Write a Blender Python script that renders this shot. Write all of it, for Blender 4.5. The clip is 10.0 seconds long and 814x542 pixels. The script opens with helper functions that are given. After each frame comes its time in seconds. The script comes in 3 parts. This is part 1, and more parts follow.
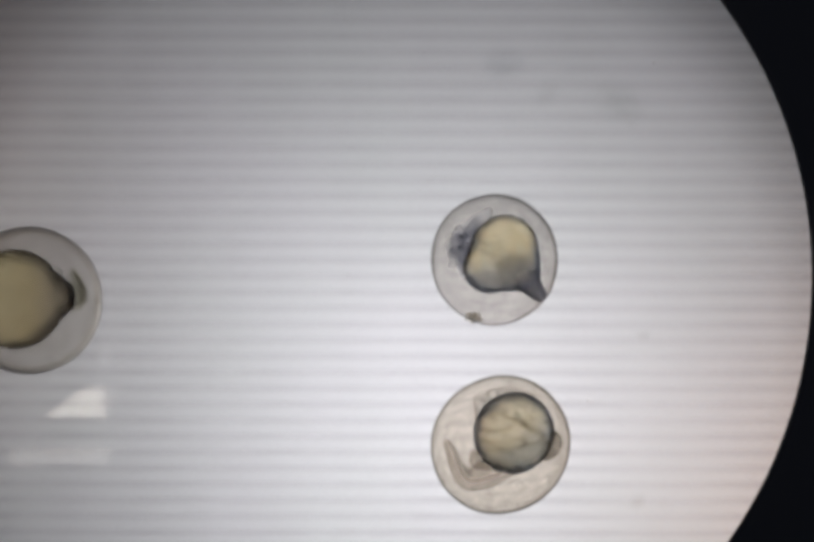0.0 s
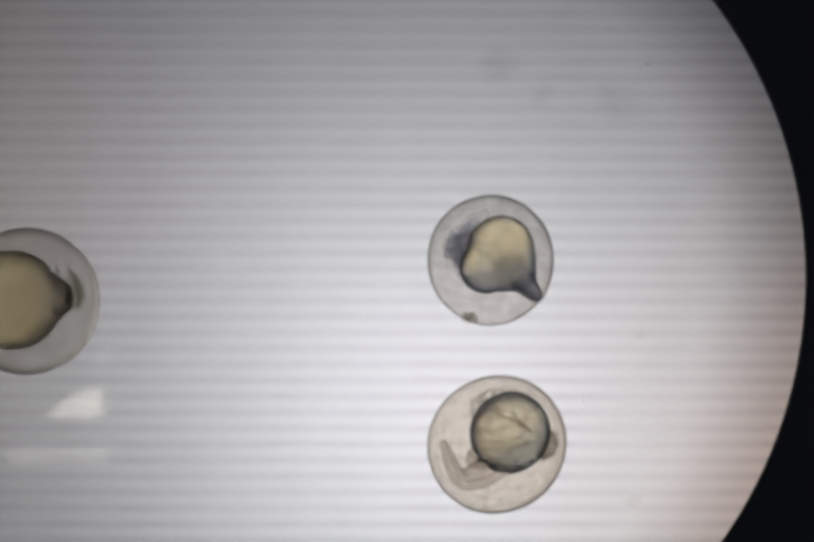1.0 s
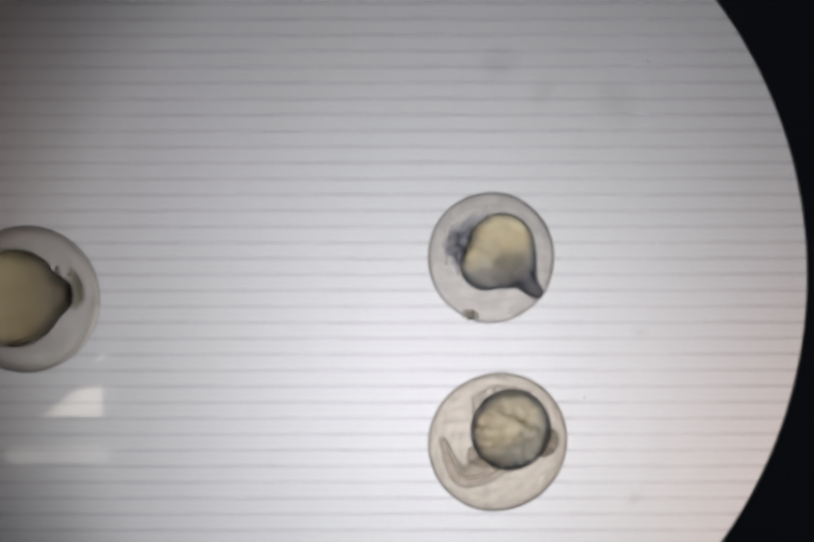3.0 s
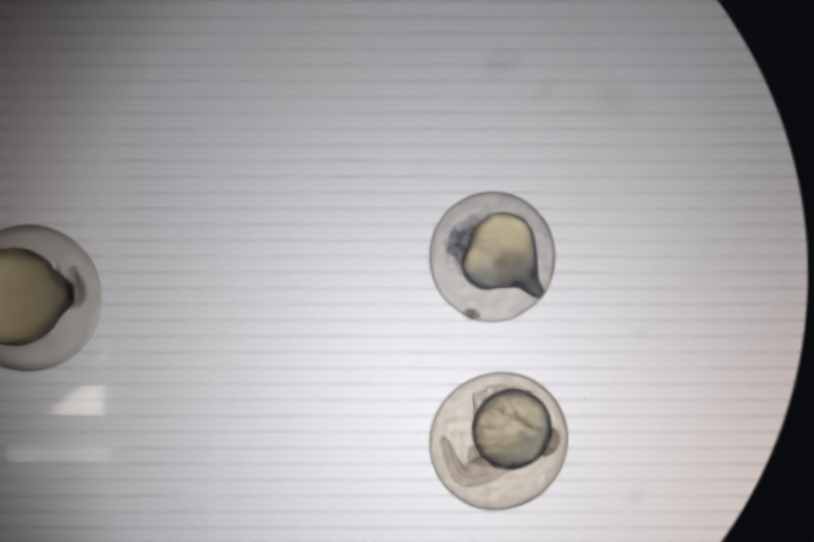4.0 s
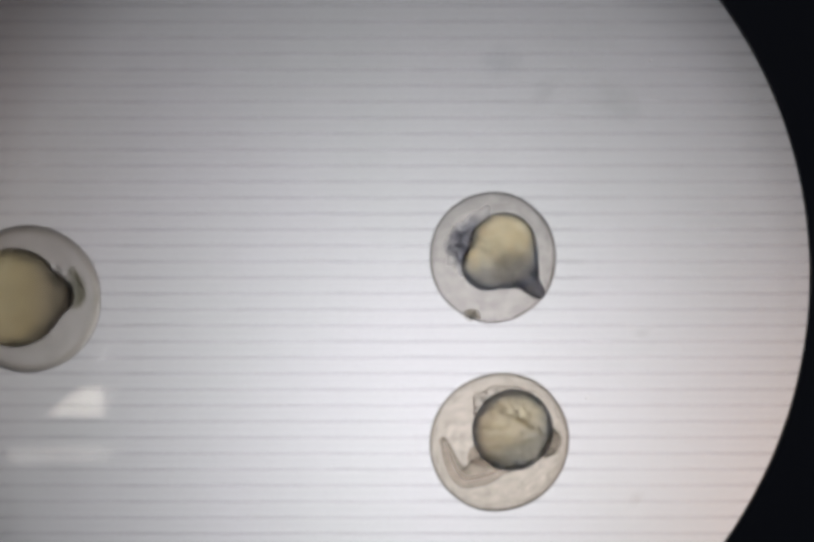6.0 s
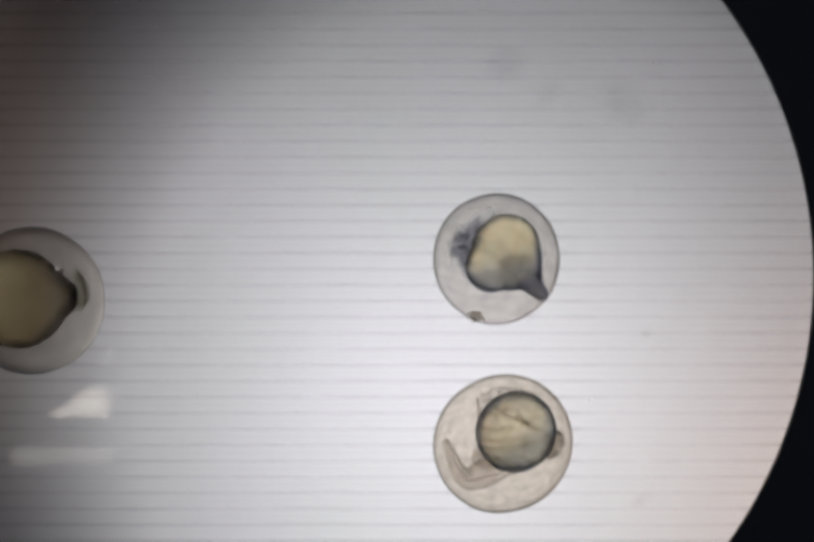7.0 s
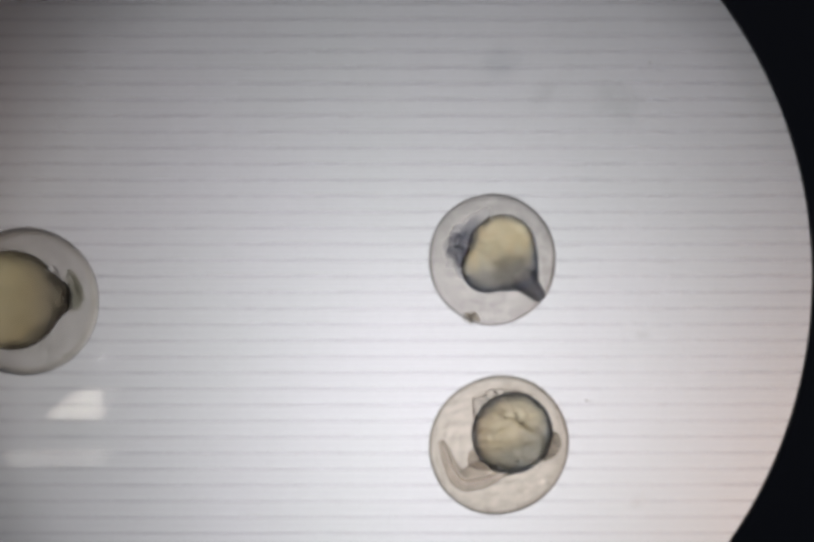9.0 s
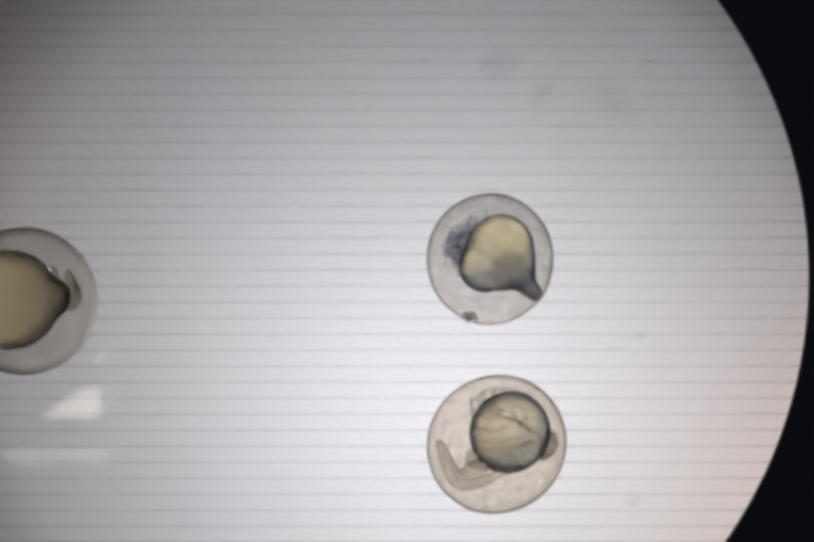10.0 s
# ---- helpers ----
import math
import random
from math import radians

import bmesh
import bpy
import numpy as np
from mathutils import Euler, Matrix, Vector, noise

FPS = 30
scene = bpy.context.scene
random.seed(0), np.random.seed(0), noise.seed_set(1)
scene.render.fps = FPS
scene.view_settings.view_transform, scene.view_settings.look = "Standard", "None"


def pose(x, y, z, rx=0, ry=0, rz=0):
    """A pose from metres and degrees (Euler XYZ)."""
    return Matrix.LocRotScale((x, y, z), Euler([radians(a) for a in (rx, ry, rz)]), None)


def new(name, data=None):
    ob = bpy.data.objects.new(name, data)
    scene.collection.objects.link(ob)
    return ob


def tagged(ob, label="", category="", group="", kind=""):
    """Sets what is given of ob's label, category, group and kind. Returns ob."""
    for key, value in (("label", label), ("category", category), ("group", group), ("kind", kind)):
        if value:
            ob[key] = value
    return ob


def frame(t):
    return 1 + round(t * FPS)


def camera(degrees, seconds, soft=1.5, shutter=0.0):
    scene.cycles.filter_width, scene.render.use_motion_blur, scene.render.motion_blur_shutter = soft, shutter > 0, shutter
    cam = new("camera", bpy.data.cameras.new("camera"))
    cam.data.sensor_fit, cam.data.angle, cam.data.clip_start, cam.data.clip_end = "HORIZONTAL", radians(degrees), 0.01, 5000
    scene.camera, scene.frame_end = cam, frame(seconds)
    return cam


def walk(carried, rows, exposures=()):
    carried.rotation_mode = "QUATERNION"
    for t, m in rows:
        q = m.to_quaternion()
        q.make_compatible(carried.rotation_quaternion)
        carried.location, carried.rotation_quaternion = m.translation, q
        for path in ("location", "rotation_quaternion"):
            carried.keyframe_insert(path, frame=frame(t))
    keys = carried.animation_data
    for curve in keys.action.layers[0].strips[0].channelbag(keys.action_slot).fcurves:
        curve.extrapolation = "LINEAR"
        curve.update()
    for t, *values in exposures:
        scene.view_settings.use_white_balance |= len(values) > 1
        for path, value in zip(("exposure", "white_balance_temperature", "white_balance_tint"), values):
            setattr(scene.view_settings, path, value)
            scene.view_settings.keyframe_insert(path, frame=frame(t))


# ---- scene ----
# A microscope's view of three fish eggs in a dish, lit from below. Lengths in millimetres and
# in U (4.2 micrometres), the grain in which the small forms are given.
MM = 0.001
U = 4.2e-6

# ---- camera: stands in the microscope's barrel and trembles ----
# Light crosses many thin layers of tissue, glass and water.
scene.cycles.max_bounces = scene.cycles.transmission_bounces = scene.cycles.transparent_max_bounces = 32
cam = camera(3.7712, 10.0, soft=4.1)
TREMBLE = [  # seconds, height in mm, tilt, pan, lean in degrees
    (0.0, 99.926, 0.00511, 0.01001, 0.13),
    (0.5, 100.031, 0.00457, 0.0081, 0.04),
    (1.0, 100.277, 0.00721, -0.00639, 0.059),
    (1.5, 100.005, -0.00796, -0.00934, -0.013),
    (2.0, 100.095, -0.0006, -0.00678, -0.089),
    (2.5, 100.061, 0.0037, 0.00634, -0.054),
    (2.7, 100.1, 0.00072, 0.00144, -0.05),
    (3.8, 100.251, -0.01203, -0.00842, 0.02),
    (4.0, 100.254, -0.00836, 0.00137, 0.017),
    (4.5, 100.384, -0.01369, -0.01508, -0.038),
    (5.0, 100.096, -0.00699, 0.00226, 0.015),
    (5.5, 100.027, -0.00541, 0.00171, -0.002),
    (5.7, 100.02, -0.00722, 0.00217, 0),
    (6.8, 100.02, 0.00241, 0.01203, 0),
    (7.0, 100.024, 0.00194, 0.01963, 0.004),
    (7.5, 100.096, -0.00704, -0.00327, 0.0),
    (8.0, 99.949, 0.00427, 0.00263, 0.023),
    (8.5, 99.671, 0.01254, 0.01475, -0.0),
    (9.0, 99.62, 0.00503, -0.00128, -0.017),
    (9.5, 99.719, 0.00274, -0.01386, -0.045),
    (10.0, 99.771, 0.00296, -0.01078, -0.029),
]
walk(cam, [(t, pose(0, 0, h * MM, rx, ry, rz)) for t, h, rx, ry, rz in TREMBLE],
     [(0.0, -0.02), (1.0, -0.04), (1.5, -0.14), (1.8, -0.12), (2.1, 0.0), (5.5, 0.03), (7.0, -0.03), (8.0, 0.03), (10.0, 0.03)])

# ---- light: dim room, a cool LED under the opal plate, two warm fill lamps added beside it ----
world = bpy.data.worlds.new("room_light")
scene.world = world
world.use_nodes = True
world.node_tree.nodes["Background"].inputs[0].default_value = (0.50, 0.64, 1.0, 1)
world.node_tree.nodes["Background"].inputs[1].default_value = 0.15

OPAL_Z = -12.0


def led(name, x, y, drop, size, watts, colour):
    data = bpy.data.lights.new(name, "AREA")
    data.shape, data.size, data.energy, data.color = "DISK", size * MM, watts, colour
    ob = new(name, data)
    ob.matrix_world = pose(x * MM, y * MM, (OPAL_Z - drop) * MM, 180)
    return ob


led("led_cool", 0.3, -1.27, 4.2, 1.61, 2.56e-4, (0.956, 0.952, 0.99))
# Added fill lamps: they tint the vignetted side edges brown.
led("warm_edge_fill", 4.6, -2.6, 2.0, 3.9, 0.37e-4, (1.0, 0.64, 0.40))
led("warm_edge_fill", -5.0, 0.4, 2.1, 3.4, 0.085e-4, (1.0, 0.66, 0.43))


# ---- materials ----
def material(name):
    m = bpy.data.materials.new(name)
    m.use_nodes = True
    m.node_tree.nodes.clear()
    return m, m.node_tree.nodes, m.node_tree.links


def noise_ramp(nodes, links, scale, low, high, detail=4.0, at=(0.35, 0.65), kind=None):
    """Noise in object space between two colours."""
    co = nodes.new("ShaderNodeTexCoord")
    tex = nodes.new("ShaderNodeTexNoise")
    tex.inputs["Scale"].default_value, tex.inputs["Detail"].default_value = scale, detail
    links.new(co.outputs["Object"], tex.inputs["Vector"])
    ramp = nodes.new("ShaderNodeValToRGB")
    ramp.color_ramp.elements[0].position, ramp.color_ramp.elements[1].position = at
    ramp.color_ramp.elements[0].color, ramp.color_ramp.elements[1].color = (*low, 1), (*high, 1)
    links.new(tex.outputs["Fac"], ramp.inputs[0])
    return ramp.outputs[0], tex


def bump(nodes, links, scale, distance, detail=3.0, stretch=(1, 1, 1)):
    co = nodes.new("ShaderNodeTexCoord")
    mp = nodes.new("ShaderNodeMapping")
    mp.inputs["Scale"].default_value = stretch
    tex = nodes.new("ShaderNodeTexNoise")
    tex.inputs["Scale"].default_value, tex.inputs["Detail"].default_value = scale, detail
    b = nodes.new("ShaderNodeBump")
    b.inputs["Strength"].default_value, b.inputs["Distance"].default_value = 1.0, distance
    links.new(co.outputs["Object"], mp.inputs[0])
    links.new(mp.outputs[0], tex.inputs["Vector"])
    links.new(tex.outputs["Fac"], b.inputs["Height"])
    return b.outputs[0]


def clear_tissue(name, ior, low, high, scale=6000.0, rough=0.0, relief=0.0, relief_scale=15000.0, stretch=(1, 1, 1), cap=None, straight=None):
    """Wet see-through tissue: bends the light that comes up through it. cap: a second colour that comes in towards one
    side, as (way x, way y, start, end in U, colour). straight: a share passed unbent, added to lift the dark rims, as
    (share, colour)."""
    m, n, l = material(name)
    g = n.new("ShaderNodeBsdfGlass")
    g.inputs["IOR"].default_value, g.inputs["Roughness"].default_value = ior, rough
    col, tex = noise_ramp(n, l, scale, low, high)
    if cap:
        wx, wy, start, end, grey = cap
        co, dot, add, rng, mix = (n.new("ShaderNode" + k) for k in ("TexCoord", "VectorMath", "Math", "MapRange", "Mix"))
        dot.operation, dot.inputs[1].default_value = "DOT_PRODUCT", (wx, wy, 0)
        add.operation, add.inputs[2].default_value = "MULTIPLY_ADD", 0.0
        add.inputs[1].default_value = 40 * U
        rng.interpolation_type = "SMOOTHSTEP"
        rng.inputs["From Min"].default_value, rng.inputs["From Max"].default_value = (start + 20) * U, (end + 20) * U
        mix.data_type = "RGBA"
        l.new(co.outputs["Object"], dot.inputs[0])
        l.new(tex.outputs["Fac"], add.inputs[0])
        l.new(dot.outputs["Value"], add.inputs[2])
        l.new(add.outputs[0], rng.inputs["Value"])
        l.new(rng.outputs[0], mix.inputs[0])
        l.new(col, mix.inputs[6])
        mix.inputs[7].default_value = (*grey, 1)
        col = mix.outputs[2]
    l.new(col, g.inputs["Color"])
    if relief:
        l.new(bump(n, l, relief_scale, relief, 3.0, stretch), g.inputs["Normal"])
    out = n.new("ShaderNodeOutputMaterial")
    last = g.outputs[0]
    if straight:
        t, both = n.new("ShaderNodeBsdfTransparent"), n.new("ShaderNodeMixShader")
        t.inputs[0].default_value = (*straight[1], 1)
        both.inputs[0].default_value = straight[0]
        l.new(last, both.inputs[1])
        l.new(t.outputs[0], both.inputs[2])
        last = both.outputs[0]
    l.new(last, out.inputs[0])
    return m


def solid(name, low, high, scale, rough=0.6, metal=0.0, relief=0.0):
    m, n, l = material(name)
    p = n.new("ShaderNodeBsdfPrincipled")
    col, _ = noise_ramp(n, l, scale, low, high)
    l.new(col, p.inputs["Base Color"])
    p.inputs["Roughness"].default_value, p.inputs["Metallic"].default_value = rough, metal
    if relief:
        l.new(bump(n, l, scale * 3, relief), p.inputs["Normal"])
    out = n.new("ShaderNodeOutputMaterial")
    l.new(p.outputs[0], out.inputs[0])
    return m


def pane(name, tint, ior, rough):
    """Thin clear sheet: passes light straight on, mirrors a little by Fresnel."""
    m, n, l = material(name)
    t, g, mix, fr = (n.new("ShaderNode" + k) for k in ("BsdfTransparent", "BsdfGlossy", "MixShader", "Fresnel"))
    t.inputs[0].default_value = (*tint, 1)
    g.inputs["Roughness"].default_value = rough
    fr.inputs["IOR"].default_value = ior
    l.new(fr.outputs[0], mix.inputs[0])
    l.new(t.outputs[0], mix.inputs[1])
    l.new(g.outputs[0], mix.inputs[2])
    out = n.new("ShaderNodeOutputMaterial")
    l.new(mix.outputs[0], out.inputs[0])
    return m


def opal_glass():
    m, n, l = material("opal_glass")
    t = n.new("ShaderNodeBsdfTranslucent")
    col, _ = noise_ramp(n, l, 420.0, (0.786, 0.798, 0.79), (0.806, 0.801, 0.812), 2.0, (0.35, 0.65))
    l.new(col, t.inputs[0])
    d, mix = n.new("ShaderNodeBsdfDiffuse"), n.new("ShaderNodeMixShader")
    l.new(col, d.inputs[0])
    mix.inputs[0].default_value = 0.22
    l.new(t.outputs[0], mix.inputs[1])
    l.new(d.outputs[0], mix.inputs[2])
    out = n.new("ShaderNodeOutputMaterial")
    l.new(mix.outputs[0], out.inputs[0])
    return m


# Grey tint of the strips that stand in for camera flicker.
def flicker_material():
    m, n, l = material("flicker_grey")
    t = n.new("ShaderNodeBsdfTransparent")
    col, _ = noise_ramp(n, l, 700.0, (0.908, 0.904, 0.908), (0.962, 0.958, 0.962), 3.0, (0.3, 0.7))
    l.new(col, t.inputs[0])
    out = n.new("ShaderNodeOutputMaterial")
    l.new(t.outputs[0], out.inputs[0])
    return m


def glowing(name, colour, strength):
    m, n, l = material(name)
    e = n.new("ShaderNodeEmission")
    e.inputs[1].default_value = strength
    col, _ = noise_ramp(n, l, 3500.0, tuple(c * 0.7 for c in colour), tuple(min(c * 1.1, 1.0) for c in colour), 2.0)
    l.new(col, e.inputs[0])
    out = n.new("ShaderNodeOutputMaterial")
    l.new(e.outputs[0], out.inputs[0])
    return m


M_MEMBRANE = clear_tissue("egg_membrane", 1.054, (0.80, 0.78, 0.752), (0.90, 0.877, 0.85), 7000.0, 0.12)
M_MEMBRANE_B = clear_tissue("egg_membrane_beige", 1.057, (0.83, 0.79, 0.725), (0.93, 0.89, 0.83), 11000.0, 0.12)
M_MEMBRANE_C = clear_tissue("egg_membrane_grey", 1.033, (0.80, 0.78, 0.75), (0.885, 0.866, 0.84), 4500.0, 0.3)
M_INNER = {m: clear_tissue("inner_skin", ior, (1, 1, 1), (1, 1, 1)) for m, ior in ((M_MEMBRANE, 1.054), (M_MEMBRANE_B, 1.057), (M_MEMBRANE_C, 1.033))}
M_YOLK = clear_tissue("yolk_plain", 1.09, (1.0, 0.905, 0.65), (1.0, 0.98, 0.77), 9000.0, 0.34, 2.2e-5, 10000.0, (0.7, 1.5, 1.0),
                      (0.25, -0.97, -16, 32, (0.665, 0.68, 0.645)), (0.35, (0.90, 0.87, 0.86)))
M_YOLK_BROAD = clear_tissue("yolk_broad", 1.085, (1.0, 0.90, 0.60), (1.0, 0.97, 0.74), 8000.0, 0.28, 1.4e-5, 9000.0, (0.7, 1.5, 1.0),
                            (1.0, 0.0, -8, 60, (0.84, 0.80, 0.745)), (0.60, (1.0, 0.95, 0.80)))
M_YOLK_WRINKLED = clear_tissue("yolk_wrinkled", 1.105, (0.87, 0.83, 0.68), (1.0, 0.985, 0.84), 11000.0, 0.30, 4.0e-5, 8500.0, (0.7, 1.5, 1.0),
                               (0.6, -0.8, -10, 34, (0.745, 0.75, 0.69)), (0.29, (0.82, 0.83, 0.89)))
M_BLUNT = clear_tissue("blunt_head", 1.015, (0.64, 0.645, 0.66), (0.84, 0.84, 0.845), 14000.0, 0.45)
M_CAP = clear_tissue("olive_cap", 1.008, (0.70, 0.70, 0.655), (0.84, 0.84, 0.80), 12000.0, 0.45)
M_TISSUE = clear_tissue("body_tissue", 1.055, (0.79, 0.77, 0.75), (0.89, 0.87, 0.85), 12000.0, 0.2)
M_HEAD = clear_tissue("head_tissue", 1.008, (0.81, 0.80, 0.785), (0.90, 0.89, 0.87), 14000.0, 0.45, 0.0, 15000.0, (1, 1, 1),
                      (0.72, -0.69, 36, 80, (0.74, 0.74, 0.765)))
M_SNOUT = clear_tissue("snout_tissue", 1.085, (0.56, 0.54, 0.52), (0.74, 0.715, 0.69), 14000.0, 0.25, 1.5e-5, 14000.0)
M_DARK_TISSUE = clear_tissue("shrivelled_tissue", 1.004, (0.70, 0.705, 0.735), (0.97, 0.97, 0.98), 15000.0, 0.6)
M_MIST = clear_tissue("thin_mist", 1.002, (0.925, 0.93, 0.945), (0.99, 0.99, 0.993), 8000.0, 0.5)
M_MEMBRANE_SHADE = clear_tissue("membrane_edge_shade", 1.003, (0.89, 0.875, 0.84), (0.95, 0.935, 0.91), 5000.0, 0.4)
# Tints of the rings that stand in for shade at refracting edges.
M_RIM = clear_tissue("rim_shade", 1.006, (0.74, 0.77, 0.835), (0.90, 0.915, 0.945), 9000.0, 0.3)
M_EDGE = clear_tissue("yolk_edge_shade", 1.006, (0.79, 0.795, 0.815), (0.89, 0.89, 0.90), 7000.0, 0.4)
M_BUBBLE = clear_tissue("clear_bubble", 1.075, (0.98, 0.98, 0.98), (1, 1, 1))
M_DROPLET = clear_tissue("oil_droplet", 1.16, (0.96, 0.93, 0.84), (1, 1, 0.96), 9000.0, 0.1)
M_CREASE = clear_tissue("dark_crease", 1.02, (0.50, 0.475, 0.45), (0.80, 0.78, 0.75), 16000.0, 0.3)
M_BAND = clear_tissue("soft_fold", 1.03, (0.86, 0.845, 0.81), (0.96, 0.95, 0.92), 9000.0, 0.5)
M_BODY = clear_tissue("body_shade", 1.006, (0.84, 0.845, 0.835), (0.925, 0.925, 0.915), 9000.0, 0.5)
M_SPINE_DARK = clear_tissue("snout_skin", 1.006, (0.85, 0.85, 0.90), (0.93, 0.93, 0.96), 12000.0, 0.4)
M_SPINE = clear_tissue("spine_tissue", 1.02, (0.90, 0.89, 0.88), (0.97, 0.965, 0.96), 9000.0, 0.3)
M_DEBRIS = clear_tissue("brown_debris", 1.006, (0.70, 0.685, 0.65), (0.96, 0.95, 0.93), 22000.0, 0.5)
M_GRAIN = clear_tissue("grains", 1.015, (0.78, 0.76, 0.71), (0.93, 0.91, 0.88), 30000.0, 0.5)
M_DUST = clear_tissue("dust", 1.012, (0.74, 0.73, 0.71), (0.88, 0.87, 0.85), 60000.0, 0.3)
M_DISH = pane("dish_plastic", (0.995, 0.995, 0.995), 1.08, 0.0)
M_WATER = pane("water", (1, 1, 1), 1.33, 0.015)
M_OPAL = opal_glass()
M_FLICKER = flicker_material()
M_BLACK = solid("black_anodised", (0.008, 0.008, 0.011), (0.013, 0.013, 0.017), 500.0, 0.75, 0.0)
M_STOP = solid("blue_black_lacquer", (0.10, 0.085, 0.075), (0.125, 0.105, 0.09), 900.0, 0.9)
M_ENAMEL = solid("white_enamel", (0.68, 0.69, 0.70), (0.76, 0.77, 0.77), 700.0, 0.6)
M_STEEL = solid("grey_enamel", (0.30, 0.31, 0.32), (0.36, 0.37, 0.38), 300.0, 0.45, 0.0, 2e-5)


# ---- mesh helpers ----
def mesh_of(name, bm, mat, smooth=True):
    me = bpy.data.meshes.new(name)
    bm.normal_update()
    bm.to_mesh(me)
    bm.free()
    me.materials.append(mat)
    if smooth:
        me.polygons.foreach_set("use_smooth", [True] * len(me.polygons))
    return me


def part(name, bm, mat, parent, label="", smooth=True, m=None):
    ob = new(name, mesh_of(name, bm, mat, smooth))
    ob.parent = parent
    if m is not None:
        ob.matrix_basis = m
    if label:
        tagged(ob, label)
    return ob


def turned(profile, steps=96):
    """A ring-shaped solid: a closed profile of (radius, z) in mm, turned round z."""
    bm = bmesh.new()
    rings = []
    for i in range(steps):
        a = 2 * math.pi * i / steps
        rings.append([bm.verts.new((r * MM * math.cos(a), r * MM * math.sin(a), z * MM)) for r, z in profile])
    k = len(profile)
    for i in range(steps):
        p, q = rings[i], rings[(i + 1) % steps]
        for j in range(k):
            bm.faces.new((p[j], q[j], q[(j + 1) % k], p[(j + 1) % k]))
    bmesh.ops.remove_doubles(bm, verts=bm.verts, dist=1e-9)
    bmesh.ops.recalc_face_normals(bm, faces=bm.faces)
    return bm


def blob(balls, blend, detail=5, rough=0.0, seed=0.0):
    """One smooth body that melts balls (x, y, z, radius) in U together; star-shaped about the first."""
    bm = bmesh.new()
    bmesh.ops.create_icosphere(bm, subdivisions=detail, radius=1.0)
    dirs = np.array([v.co[:] for v in bm.verts])
    dirs /= np.linalg.norm(dirs, axis=1)[:, None]
    b = np.array(balls, float)
    o = b[0, :3]
    far = max(np.linalg.norm(q[:3] - o) + q[3] for q in b) * 1.2
    lo, hi = np.zeros(len(dirs)), np.full(len(dirs), far)
    for _ in range(26):
        mid = (lo + hi) / 2
        p = o + dirs * mid[:, None]
        d = np.linalg.norm(p[:, None, :] - b[None, :, :3], axis=2) - b[None, :, 3]
        s = -blend * np.log(np.exp(-np.clip(d / blend, -60, 60)).sum(axis=1))
        inside = s < 0
        lo, hi = np.where(inside, mid, lo), np.where(inside, hi, mid)
    for v, r, w in zip(bm.verts, lo, dirs):
        if rough:
            r *= 1 + rough * noise.fractal(Vector(w) * 2.3 + Vector((seed, 0, 0)), 0.9, 2.0, 4)
        v.co = Vector((o + w * r) * U)
    return bm


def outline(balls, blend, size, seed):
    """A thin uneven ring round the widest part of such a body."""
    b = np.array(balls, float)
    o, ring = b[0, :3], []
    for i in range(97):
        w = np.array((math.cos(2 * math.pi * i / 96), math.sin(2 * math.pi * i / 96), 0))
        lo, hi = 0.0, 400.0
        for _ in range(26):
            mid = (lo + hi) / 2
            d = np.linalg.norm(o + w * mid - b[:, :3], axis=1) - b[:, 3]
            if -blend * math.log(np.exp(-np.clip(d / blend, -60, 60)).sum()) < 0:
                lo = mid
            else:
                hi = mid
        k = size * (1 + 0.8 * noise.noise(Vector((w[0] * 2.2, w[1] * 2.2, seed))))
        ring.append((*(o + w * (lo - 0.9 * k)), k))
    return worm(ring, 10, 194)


def shell(rx, ry, rz, thick, wobble, seed):
    """A hollow egg membrane: outer and inner skin, slightly out of round."""
    bm = bmesh.new()
    for inner in (False, True):
        made = bmesh.ops.create_icosphere(bm, subdivisions=6, radius=1.0)["verts"]
        for v in made:
            w = v.co.normalized()
            k = 1 + wobble * noise.noise(w * 1.3 + Vector((seed, 3.1, 0))) + wobble * 0.35 * noise.noise(w * 4.1 + Vector((0, seed, 0)))
            k -= thick / rx if inner else 0
            v.co = Vector((w.x * rx, w.y * ry, w.z * rz)) * k * U
        if inner:
            inside = list({f for v in made for f in v.link_faces})
            bmesh.ops.reverse_faces(bm, faces=inside)
            for f in inside:
                f.material_index = 1
    return bm


def membrane(bm, mat, parent, m=None):
    ob = part("membrane", bm, mat, parent, "thin clear egg membrane", m=m)
    ob.data.materials.append(M_INNER[mat])


